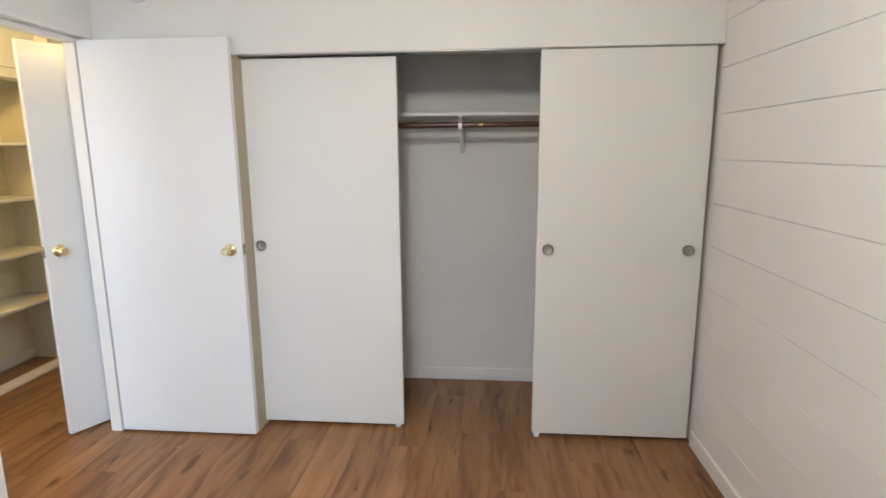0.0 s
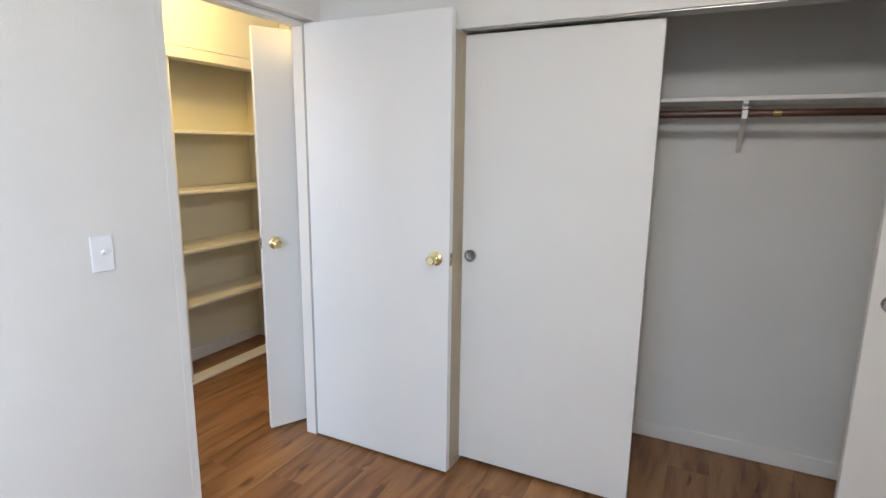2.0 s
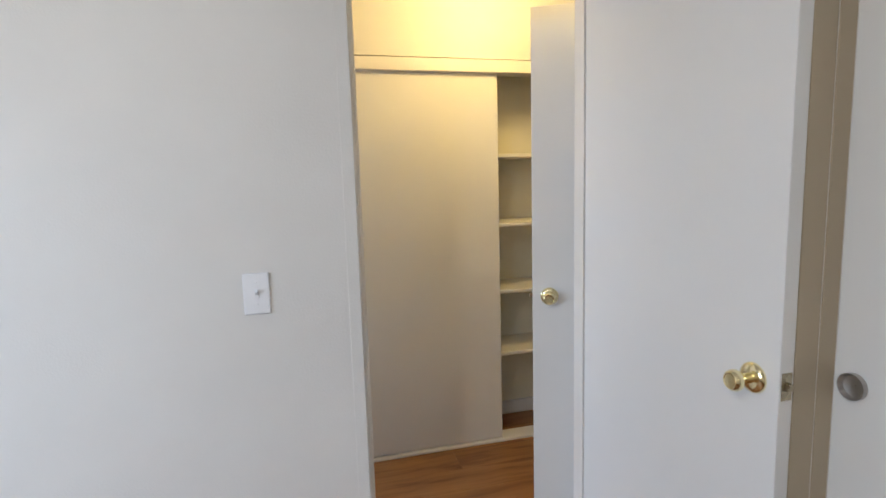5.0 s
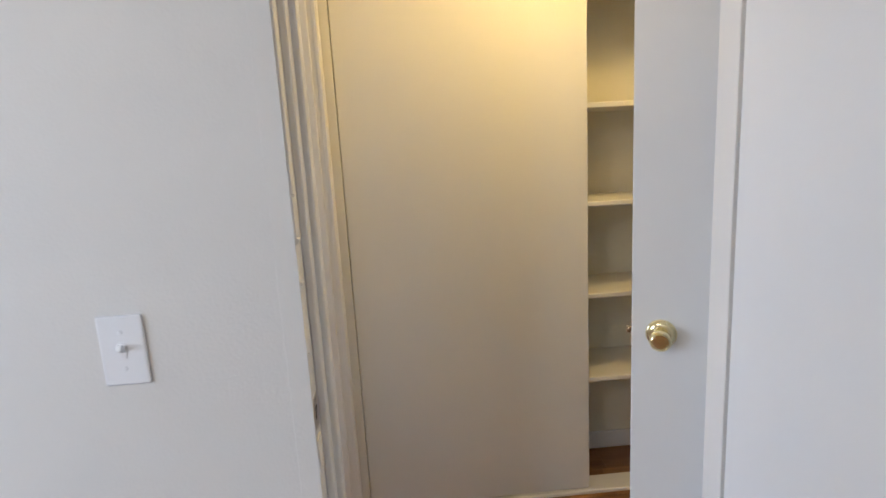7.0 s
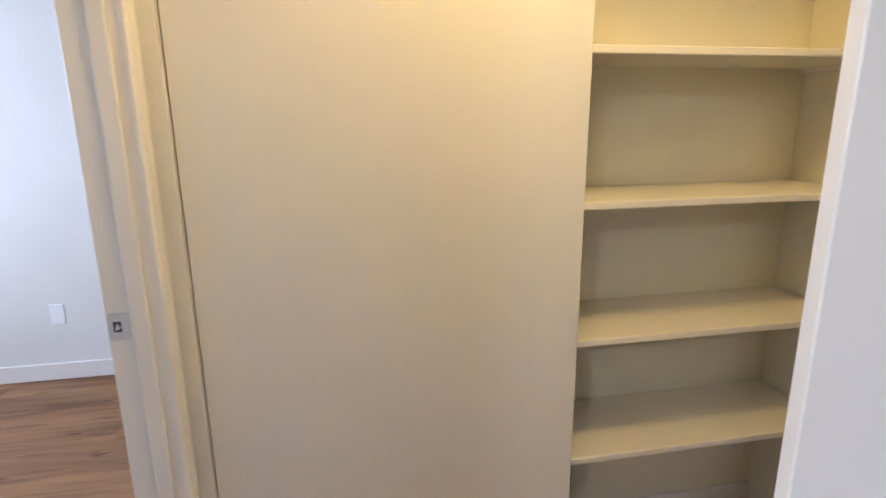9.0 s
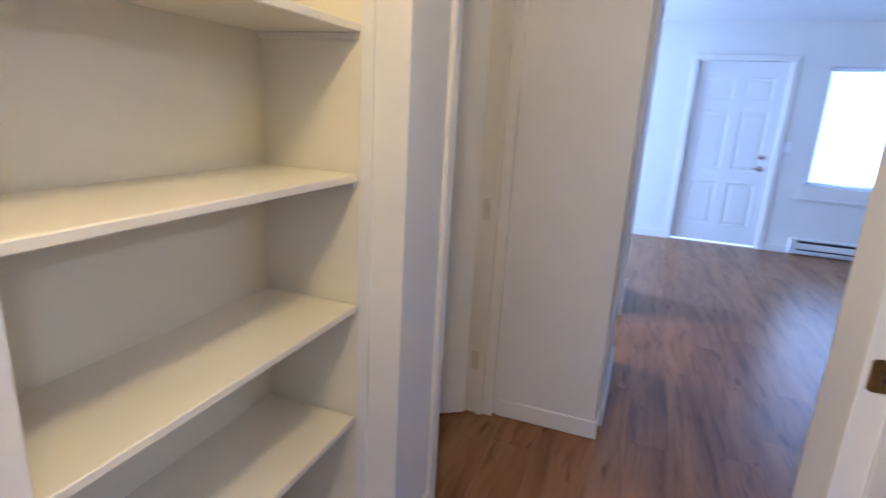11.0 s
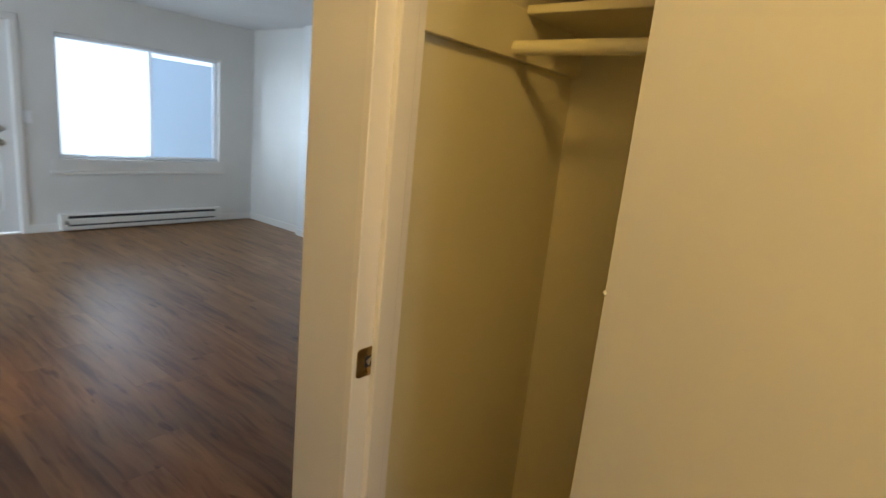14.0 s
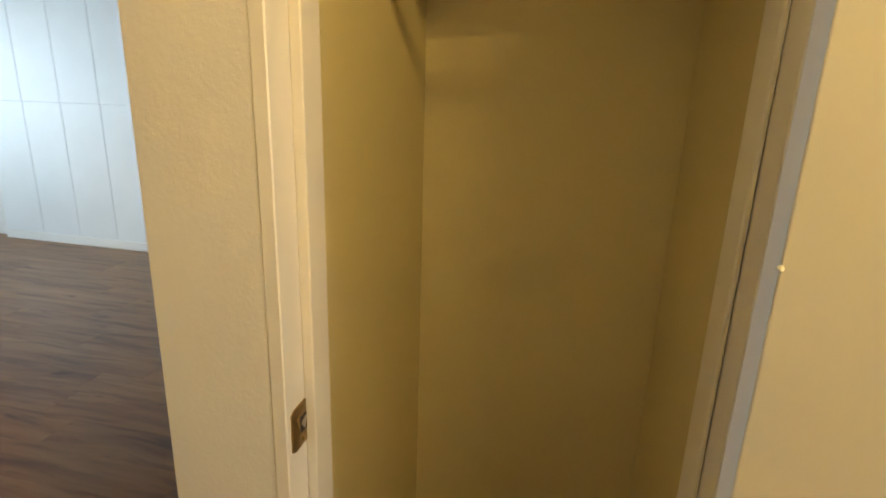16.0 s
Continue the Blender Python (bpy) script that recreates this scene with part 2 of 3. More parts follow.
def thing(name, m, label, category, group="", kind=""):
    ob = new(name)
    ob.matrix_world = m
    ob.empty_display_size = 0.05
    return tagged(ob, label, category, group, kind)


def structure(name, bm, mat):
    return tagged(part(name, bm, mat), kind="structure")


def wall(name, axis, p0, p1, a0, a1, openings=(), z1=CEIL, mat=None):
    """One connected wall with rectangular openings (a0, a1, z0, z1). axis: the way of its thickness."""
    A = sorted({a0, a1, *(v for o in openings for v in o[:2])})
    Z = sorted({0.0, z1, *(v for o in openings for v in o[2:])})

    def solid_at(i, j):
        if not (0 <= i < len(A) - 1 and 0 <= j < len(Z) - 1):
            return False
        a, z = (A[i] + A[i + 1]) / 2, (Z[j] + Z[j + 1]) / 2
        return not any(o[0] < a < o[1] and o[2] < z < o[3] for o in openings)

    bm, seen = bmesh.new(), {}

    def v(p, a, z):
        k = (p, a, z)
        if k not in seen:
            seen[k] = bm.verts.new((p, a, z) if axis == "x" else (a, p, z))
        return seen[k]

    for i in range(len(A) - 1):
        for j in range(len(Z) - 1):
            if not solid_at(i, j):
                continue
            a, b, c, d = A[i], A[i + 1], Z[j], Z[j + 1]
            for p in (p0, p1):
                bm.faces.new([v(p, a, c), v(p, b, c), v(p, b, d), v(p, a, d)])
            for di, dj, e in ((-1, 0, ((a, c), (a, d))), (1, 0, ((b, c), (b, d))), (0, -1, ((a, c), (b, c))), (0, 1, ((a, d), (b, d)))):
                if not solid_at(i + di, j + dj):
                    (s, t), (q, r) = e
                    bm.faces.new([v(p0, s, t), v(p0, q, r), v(p1, q, r), v(p1, s, t)])
    bmesh.ops.recalc_face_normals(bm, faces=bm.faces)
    return structure(name, bm, mat or WALL)


# ---- walls, ceiling ----
HEAD = 2.068
structure("ceiling", boxed(-3.3, 3.6, -4.4, 6.8, CEIL, CEIL + 0.12), CEILING)
wall("wall_bedroom_west", "x", HW, 0.0, SOUTH, COR, [(BD_S - 0.018, BD_N + 0.018, 0.0, HEAD), (CO_S - 0.018, CO_N + 0.018, 0.0, HEAD)])
wall("wall_bedroom_closet", "y", 0.0, 0.11, 0.0, BED_E, [(CL_W, BED_E, 0.0, CL_H)])
wall("wall_closet_back", "y", CL_B, COR, 0.0, LIV_E)
structure("wall_closet_partition", boxed(CO_B, CO_B + 0.06, 0.11, CL_B, 0, CEIL), WARM_CREAM)
wall("wall_bedroom_east", "x", BED_E, LIV_E + 0.12, SOUTH, CL_B)
wall("wall_living_east", "x", LIV_E, LIV_E + 0.12, COR, LIV_N)
wall("wall_south", "y", SOUTH - 0.14, SOUTH, ROOM_W - 0.12, LIV_E + 0.12, [(0.63, 1.97, 0.87, 2.03), (-2.45, -0.95, 0.87, 2.03)])
wall("wall_hall_south", "y", HS - 0.10, HS, ROOM_W, HW, [(-1.048, -0.232, 0.0, HEAD)])
wall("wall_room_west", "x", ROOM_W - 0.12, ROOM_W, SOUTH, LIV_N + 0.14, [(DIN_S, DIN_N, 0.04, 2.08)])
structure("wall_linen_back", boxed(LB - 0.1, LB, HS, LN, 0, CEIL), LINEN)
structure("wall_linen_south", boxed(LB, LX, HS, LS, 0, CEIL), WALL)
structure("wall_linen_north", boxed(LB - 0.1, WX, LN, LN + 0.11, 0, CEIL), WALL)
structure("wall_linen_header", boxed(LX - 0.1, LX, LS, LN, 2.043, CEIL), WALL)
wall("wall_hall_west", "x", WX - 0.11, WX, LN + 0.11, SY, [(BA_S - 0.018, BA_N + 0.018, 0.0, HEAD)])
structure("wall_hall_end", boxed(ROOM_W, SX, SY, SY + 0.11, 0, CEIL), WALL)
wall("wall_living_west", "x", SX - 0.11, SX + 0.016, SY + 0.11, KW_N, [(KD_S, KD_N, 0.0, 2.06)])
# unseen wall, added to keep the dining daylight out of the lamplit kitchen
structure("added_kitchen_north_wall", boxed(ROOM_W, SX - 0.11, KW_N - 0.11, KW_N, 0, CEIL), WALL)
wall("wall_living_north", "y", LIV_N, LIV_N + 0.14, ROOM_W, LIV_E + 0.12, [(-0.075, 0.84, 0.0, 2.045), (1.193, 2.93, 0.76, 2.005)])


# ---- trim ----
def baseboard(x0, x1, y0, y1, h=0.085):
    structure("baseboard", boxed(x0, x1, y0, y1, 0, h, bevel=0.004), TRIM)


bw = 0.013
baseboard(0, bw, SOUTH, BD_S - 0.018)
baseboard(BED_E - 0.019, BED_E - 0.006, SOUTH, 0.0)
baseboard(0.0, CL_W - 0.02, -bw, 0.0)
baseboard(CO_B + 0.06, BED_E, CL_B - bw, CL_B)
baseboard(WX, WX + bw, LN, BA_S - 0.075)
baseboard(WX + 0.06, SX, SY - bw, SY)
baseboard(SX, SX + bw, SY - bw, SY + 0.11)
baseboard(SX + 0.016, SX + 0.016 + bw, SY + 0.11, KD_S)
baseboard(SX + 0.016, SX + 0.016 + bw, KD_N, KW_N)
baseboard(SX - 0.11, SX + 0.016 + bw, KD_N - bw, KD_N)
baseboard(HW - bw, HW, COR - 0.1, COR)
baseboard(HW, LIV_E, COR, COR + bw)
baseboard(LIV_E - bw, LIV_E, 5.43, LIV_N)
baseboard(0.90, LIV_E, LIV_N - bw, LIV_N)
baseboard(-0.6, -0.13, LIV_N - bw, LIV_N)
baseboard(ROOM_W, ROOM_W + bw, SOUTH, HS - 0.12, 0.10)
baseboard(LB, LB + bw, LS, LN)


def door_frame(name, m, width, depth, stop_at, label, thick=0.011, far=None, mat=None, near=None):
    """Jamb legs, head and stops for an opening of clear width along local x, wall thickness along local y."""
    top, mat = HEAD - 0.018, mat or TRIM
    fr = thing(name, m, label, "door frame", kind="structure")
    part("jamb_leg", boxed(-0.018, 0, 0, depth, 0, top, bevel=0.0015), mat, fr)
    part("jamb_leg", boxed(width, width + 0.018, 0, depth, 0, top, bevel=0.0015), mat, fr)
    part("head_jamb", boxed(-0.018, width + 0.018, 0, depth, top, HEAD, bevel=0.0015), mat, fr)
    s0, s1 = stop_at
    part("door_stop", boxed(0, thick, near or s0, s1, 0, top, bevel=0.004, seg=2), TRIM, fr)
    part("door_stop", boxed(width - (far or thick), width, s0, s1, 0, top, bevel=0.002, seg=2), TRIM, fr)
    part("door_stop", boxed(thick, width - (far or thick), s0, s1, top - thick, top, bevel=0.004, seg=2), TRIM, fr)
    return fr


# local x runs south to north, local y from the bedroom towards the hall
bed_frame = door_frame("door_frame_1", pose(0.0006, BD_S, 0, 0, 0, 90), BD_N - BD_S, 0.106, (0.0445, 0.105), "white painted door jamb with patched hinge mortises", 0.0245, 0.0375, None, 0.074)
part("jamb_step", boxed(0, 0.0135, 0.043, 0.0735, 0, HEAD - 0.02, bevel=0.003, seg=2), TRIM, bed_frame)
coat_frame = door_frame("door_frame_2", pose(0.045, CO_S, 0, 0, 0, 90), CO_N - CO_S, 0.1185, (0.032, 0.074), "cream painted closet door jamb with a strike plate", 0.006, 0.014)
bath_frame = door_frame("door_frame_3", pose(WX, BA_S, 0, 0, 0, 90), BA_N - BA_S, 0.11, (0.0, 0.028), "white painted bathroom door jamb with casing")
south_frame = door_frame("door_frame_4", pose(-1.03, HS - 0.10, 0), 0.78, 0.10, (0.048, 0.082), "white painted door jamb with a brass strike plate")


def casing(bm_len, width):
    """A moulded casing board, back at y = 0, along z."""
    w = width
    return prism([(0, 0), (w, 0), (w, 0.009), (w * 0.92, 0.014), (w * 0.72, 0.016), (w * 0.62, 0.012), (w * 0.3, 0.011), (w * 0.16, 0.013), (w * 0.05, 0.011), (0, 0.006)], 0, bm_len)


part("casing", moved(casing(HEAD + 0.05, 0.062), pose(-0.058, 0.10, 0)), TRIM, south_frame)
part("casing", moved(casing(HEAD + 0.05, 0.062), pose(0.78 + 0.004, 0.10, 0)), TRIM, south_frame)
part("casing", moved(casing(HEAD + 0.05, 0.066), pose(-0.004, 0, 0, 0, 0, 180)), TRIM, bath_frame)
part("casing", boxed(BA_N - BA_S + 0.002, SY - BA_S - 0.001, -0.046, 0.0, 0, HEAD + 0.05, bevel=0.004, seg=2), TRIM, bath_frame)
part("plaster_skim", boxed(-0.034, 0.0003, -0.0018, 0.0006, 0.086, 2.05, bevel=0.0006), WALL, bed_frame)
# the mortise patches and the torn strike plate on the bedroom jamb
for z0, z1 in ((1.307, 1.378), (0.90, 0.965)):
    part("mortise_patch", boxed(-0.0005, 0.0025, 0.001, 0.034, z0, z1, bevel=0.001), TRIM, bed_frame)
part("filler", boxed(-0.001, 0.0035, 0.002, 0.030, 1.378, 2.04, bevel=0.002), TRIM, bed_frame)
for z, w, r in ((1.378, 0.030, 0.0042), (1.306, 0.027, 0.0048), (1.236, 0.022, 0.0036), (1.12, 0.012, 0.003)):
    run = lathe([(0, 0), (r, 0.001), (r * 1.1, w * 0.4), (r * 0.8, w * 0.8), (0, w)], 12)
    round_part("paint_run", moved(run, pose(0.0008, 0.003, z, -90, 0, 0)), TRIM, bed_frame)


def strike_plate(parent, m, mat, label):
    """Bent strike plate, its latch hole a dark block for the shade inside, its face towards local +y."""
    pl = prism([(-0.015, -0.0285), (-0.019, -0.0245), (-0.019, 0.0245), (-0.015, 0.0285), (0.016, 0.0285), (0.021, 0.0245), (0.021, -0.0245), (0.016, -0.0285)], 0, 0.0016)
    plate = part("strike_plate", moved(pl, m), mat, parent, label)
    # no cut in the plate: near-black block painted as the hole's inner shade
    hole = boxed(-0.009, 0.006, -0.011, 0.011, 0.0008, 0.0022, bevel=0.0004)
    part("latch_hole_shade", moved(hole, m), DARK, plate)
    part("tongue", moved(prism([(-0.006, -0.009), (0.005, -0.003), (-0.001, 0.008)], 0.0018, 0.0034), m), NICKEL, plate, "bright worn tongue")
    lip = boxed(0.0145, 0.020, -0.014, 0.014, -0.002, 0.0022, bevel=0.0008)
    part("lip", moved(lip, m), mat, plate)
    for s in (-1, 1):
        part("screw", moved(lathe([(0.0032, 0.0014), (0.0032, 0.0021), (0.0018, 0.0026), (0, 0.0026)], 10), m @ pose(0, s * 0.0215, 0)), mat, plate)


strike_plate(bed_frame, pose(0, 0.020, 1.01, 0, 90, 0) @ pose(0, 0, 0, 0, 0, 90), NICKEL, "torn steel strike plate")
strike_plate(coat_frame, pose(CO_N - CO_S, 0.082, 1.012, 0, -90, 0) @ pose(0, 0, 0, 0, 0, 90) @ Matrix.Diagonal((1.3, 1, 1, 1)), OLD_BRASS, "tarnished brass strike plate")
strike_plate(south_frame, pose(0, 0.021, 1.015, 0, 90, 0) @ pose(0, 0, 0, 0, 0, 90), NICKEL, "steel strike plate")
for z in (0.225, 0.93):
    part("hinge", boxed(BA_N - BA_S - 0.003, BA_N - BA_S + 0.001, 0.036, 0.068, z, z + 0.089, bevel=0.0008), HINGE, bath_frame, "painted-over butt hinge")


# ---- doors ----
def knob(parent, m, mat):
    """Round passage knob with rose and neck, standing along local z."""
    k = round_part("knob", moved(lathe([(0, 0.0595), (0.0145, 0.0600), (0.0155, 0.0612), (0.0172, 0.0615), (0.0205, 0.0580), (0.0228, 0.0520), (0.0222, 0.0450), (0.0175, 0.0370), (0.0125, 0.0310), (0.0108, 0.0260), (0.0115, 0.0080), (0, 0.0080)], 32), m), mat, parent, "polished brass door knob")
    round_part("rose", moved(lathe([(0, 0.0), (0.0325, 0.0), (0.0328, 0.003), (0.030, 0.0075), (0.022, 0.0105), (0.014, 0.012), (0, 0.012)], 32), m), mat, k)
    return k


def latch(parent, x, zc, y0, y1, out):
    lp = part("latch_plate", boxed(x, x + 0.0018 * out, y0 + 0.005, y1 - 0.005, zc - 0.0285, zc + 0.0285, bevel=0.0004), LATCH, parent, "dull brass latch plate")
    part("latch_bolt", boxed(min(x, x + 0.012 * out), max(x, x + 0.012 * out), y0 + 0.011, y1 - 0.011, zc - 0.008, zc + 0.008, bevel=0.002), LATCH, lp)


def hinged_door(name, m, w, label, both, zk, h0=0.012, h1=2.035, inset=0.062):
    """Flush slab: hinge edge at local x = 0, knob face at local y = 0, thickness towards +y."""
    d = thing(name, m, label, "door")
    part("slab", boxed(0, w, 0, 0.035, h0, h1, bevel=0.002, seg=2), DOOR, d)
    knob(d, pose(w - inset, 0, zk, 90, 0, 0), BRASS)
    if both:
        knob(d, pose(w - inset, 0.035, zk, -90, 0, 0), BRASS)
    latch(d, w, zk, 0, 0.035, 1)
    return d


hinged_door("bedroom_door", pose(-0.030, -0.081, 0, 0, 0, 0.1), 0.748, "white painted flush bedroom door standing open against the closet wall", False, 1.018)
ca = 241.9
coat = hinged_door("coat_closet_door", pose(-0.124, 0.205, 0, 0, 0, ca) @ pose(0, 0.035, 0, 180, 0, 0) @ pose(0, 0, -2.047) , 0.390, "white painted narrow closet door standing open into the hall", False, 2.047 - 1.009)
part("paint_drip", moved(lathe([(0, 0), (0.0028, 0.001), (0.002, 0.003), (0, 0.004)], 10), pose(0.001, 0.034, 2.047 - 1.283, -90, 0, 0)), DOOR, coat)
bl = thing("bathroom_door", pose(-1.104, 1.853, 0, 0, 0, 213), "white painted flush bathroom door standing open inward", "door")
part("slab", boxed(0, 0.69, 0, 0.035, 0.012, 2.035, bevel=0.002, seg=2), DOOR, bl)
knob(bl, pose(0.63, 0.035, 1.0, -90, 0, 0), BRASS)


# ---- bedroom closet ----
structure("trim_closet_side", boxed(0.632, CL_W + 0.0025, -0.043, 0.016, 0, CL_H - 0.006, bevel=0.003, seg=2), TAN)
structure("trim_closet_jamb", boxed(0.632, CL_W + 0.0015, 0.0185, 0.0635, 0, CL_H - 0.006, bevel=0.003, seg=2), TAN)
def slider(x0, x1, y, z0, z1, pulls, feet, label, z_pull=1.017):
    s = thing("closet_sliding_door", pose(x0, y, 0), label, "sliding door", "bedroom closet sliding doors")
    w = x1 - x0
    part("slab", boxed(0, w, 0, 0.034, z0, z1, bevel=0.002, seg=2), SLIDER, s)
    for px in pulls:
        cup = round_part("finger_pull", moved(lathe([(0, -0.0112), (0.012, -0.0108), (0.0205, -0.0085), (0.0243, -0.0025), (0.0258, 0.0003), (0.0270, 0.0006), (0.0273, -0.0004), (0.0266, -0.0122), (0, -0.0124)], 32), pose(px - x0, 0, z_pull, 90, 0, 0)), PULL, s, "round brushed steel finger pull")
        cup.location.y = -0.0125
    for fx in feet:
        part("floor_guide", boxed(fx - x0 - 0.014, fx - x0 + 0.014, 0.004, 0.030, 0.0, z0 + 0.004, bevel=0.003), PLASTIC, s, "white plastic floor guide")
    return s


slider(0.711, 1.494, 0.066, 0.020, 1.954, [0.756], [1.462], "white painted flush sliding closet door with one pull")
slider(2.187, 2.980, 0.020, 0.026, 1.962, [2.242, 2.914], [2.212], "white painted flush sliding closet door with two pulls")
structure("closet_track", boxed(CL_W, BED_E, 0.014, 0.102, CL_H - 0.004, CL_H + 0.001), STEEL)
part_shelf = tagged(part("closet_shelf", boxed(CO_B + 0.06, BED_E, 0.43, CL_B, 1.690, 1.710, bevel=0.003), SLIDER), "white painted wooden closet shelf above a dark rod", "shelf")
rod = thing("closet_rod", pose(0, 0.455, 1.642), "dark brown wooden closet rod in two lengths", "closet rod")
round_part("pole", moved(lathe([(0, 0), (0.0165, 0), (0.0165, 1.05), (0, 1.05)], 20), pose(CO_B + 0.06, 0, 0, 0, 90, 0)), ROD, rod)
round_part("pole", moved(lathe([(0, 0), (0.0148, 0), (0.0148, BED_E - CO_B - 1.11), (0, BED_E - CO_B - 1.11)], 20), pose(CO_B + 1.11, 0, 0, 0, 90, 0)), ROD, rod)
round_part("joint", moved(lathe([(0, 0), (0.0172, 0), (0.0172, 0.028), (0, 0.028)], 20), pose(1.885, 0, 0, 0, 90, 0)), OLD_BRASS, rod, "worn metal joint")
br = thing("closet_bracket", pose(1.785, CL_B, 0), "white metal shelf and rod bracket on the closet wall", "bracket")
part("wall_plate", boxed(-0.012, 0.012, -0.006, 0, 1.475, 1.69, bevel=0.001), TRIM, br)
part("arm", boxed(-0.010, 0.010, -0.30, -0.006, 1.680, 1.690, bevel=0.001), TRIM, br)
part("brace", moved(boxed(-0.011, 0.011, -0.31, 0.0, -0.004, 0.004, bevel=0.001), pose(0, -0.003, 1.485, -34, 0, 0)), TRIM, br)
part("rod_hook", moved(prism([(-0.024, -0.022), (0.024, -0.022), (0.024, 0.045), (0.016, 0.045), (0.018, -0.004), (0.008, -0.0175), (-0.008, -0.0175), (-0.018, -0.004), (-0.018, 0.012), (-0.024, 0.012)], -0.010, 0.010), pose(0, 0.455 - CL_B, 1.642, 90, 0, 90)), TRIM, br)

# ---- bedroom wall fittings ----
def light_switch(m, label):
    s = thing("light_switch", m, label, "light switch")
    part("cover_plate", moved(boxed(-0.035, 0.035, -0.0575, 0.0575, 0, 0.006, bevel=0.0035, seg=3), pose(0, 0, 0)), PLASTIC, s)
    part("toggle_surround", boxed(-0.006, 0.006, -0.0125, 0.0125, 0.0055, 0.0072, bevel=0.0006), PLASTIC, s)
    part("toggle", moved(boxed(-0.0042, 0.0042, -0.005, 0.005, 0, 0.016, bevel=0.0015, seg=2), pose(0, 0.001, 0.004, -28, 0, 0)), PLASTIC, s)
    for k in (-0.03, 0.03):
        sc = round_part("screw", moved(lathe([(0.0034, 0.0055), (0.0034, 0.0066), (0.002, 0.0072), (0, 0.0072)], 12), pose(0, k, 0)), PLASTIC, s)
    return s


light_switch(pose(0.0, -1.102, 1.152, 90, 0, 90), "white plastic toggle light switch on the wall")
light_switch(pose(0.945, LIV_N, 1.165, 90, 0, 0), "white plastic toggle light switch beside the front door")
det = thing("smoke_detector", pose(0.25, 0.0, 2.277, 90, 0, 0), "round white smoke detector high on the wall", "smoke detector")
round_part("base", lathe([(0, 0), (0.064, 0), (0.064, 0.012), (0, 0.012)], 32), PLASTIC, det)
round_part("cover", lathe([(0, 0.036), (0.035, 0.035), (0.053, 0.030), (0.060, 0.020), (0.060, 0.0125), (0, 0.0125)], 32), PLASTIC, det)

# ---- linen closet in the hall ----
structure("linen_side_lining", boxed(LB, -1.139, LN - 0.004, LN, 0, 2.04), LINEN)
structure("trim_linen_jamb", boxed(-1.1385, LX - 0.002, LN - 0.011, LN, 0, 1.974, bevel=0.002), WALL)
structure("linen_header_trim", boxed(LX - 0.02, LX + 0.012, LS, LN, 1.974, 2.036, bevel=0.003), TRIM)
structure("linen_track", boxed(LX - 0.10, LX - 0.022, LS, LN, 1.976, 2.0), TRIM)
structure("linen_sill", boxed(LX - 0.105, LX - 0.004, LS, LN, 0, 0.018, bevel=0.003), TRIM)
for x, y0, y1, label in ((LX - 0.050, LS + 0.003, 0.040, "white painted flush sliding door of the linen closet"), (LX - 0.096, LS + 0.005, 0.028, "white painted flush sliding door pushed behind another")):
    s = thing("linen_sliding_door", pose(x, y0, 0), label, "sliding door", "linen closet sliding doors")
    part("slab", boxed(0, 0.034, 0, y1 - y0, 0.024, 1.985, bevel=0.002, seg=2), SLIDER, s)
for k, z in enumerate((1.563, 1.199, 0.837, 0.489)):
    sh = thing("linen_shelf", pose(0, 0, z), "cream painted wooden shelf in the linen closet", "shelf", "linen closet shelves")
    part("shelf_board", boxed(LB, -1.137, LS, LN - 0.012, -0.010, 0.010, bevel=0.0025), SHELF, sh)
    part("cleat", boxed(LB, -1.145, LN - 0.020, LN - 0.004, -0.026, -0.0105, bevel=0.002), SHELF, sh)
    part("cleat", boxed(LB, -1.145, LS, LS + 0.016, -0.026, -0.0105, bevel=0.002), SHELF, sh)

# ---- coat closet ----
structure("wall_coat_closet_south", boxed(0.0, CO_B, 0.1105, 0.118, 0, CEIL), WARM_CREAM)
structure("wall_coat_closet_north", boxed(0.0, CO_B, 0.715, CL_B, 0, CEIL), WARM_CREAM)
cs = thing("coat_closet_shelf", pose(0, 0, 1.727), "white painted closet shelf on wall cleats", "shelf")
part("shelf_board", boxed(0.43, CO_B, 0.118, 0.696, -0.010, 0.010, bevel=0.002), WARM_CREAM, cs)
part("cleat", boxed(0.06, CO_B, 0.696, 0.715, -0.112, 0.0, bevel=0.002), WARM_CREAM, cs)
part("cleat", boxed(0.06, CO_B, 0.118, 0.137, -0.112, 0.0, bevel=0.002), WARM_CREAM, cs)
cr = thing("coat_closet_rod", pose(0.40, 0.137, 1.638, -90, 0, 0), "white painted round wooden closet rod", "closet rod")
round_part("pole", lathe([(0, 0), (0.0165, 0), (0.0165, 0.559), (0, 0.559)], 20), WARM_CREAM, cr)

# ---- ceiling lamps ----
def ceiling_light(spot, glass, label):
    lamp = thing("ceiling_light", pose(*spot, CEIL), label, "ceiling light")
    round_part("base", lathe([(0, -0.02), (0.12, -0.02), (0.125, 0), (0, 0)], 32), TRIM, lamp)
    round_part("dome", lathe([(0, -0.075), (0.05, -0.07), (0.09, -0.05), (0.11, -0.021), (0, -0.021)], 32), glass, lamp)


ceiling_light(HALL_LAMP, LAMP_GLASS, "round flush ceiling light with a warm glass dome")
ceiling_light(BED_LAMP, PALE_LAMP_GLASS, "round flush ceiling light with a pale glass dome")
ceiling_light(KITCHEN_LAMP, LAMP_GLASS, "round flush ceiling light with a warm glass dome")

# ---- living room ----
fd = thing("front_door", pose(-0.072, LIV_N + 0.045, 0), "white six-panel front door, closed", "door")


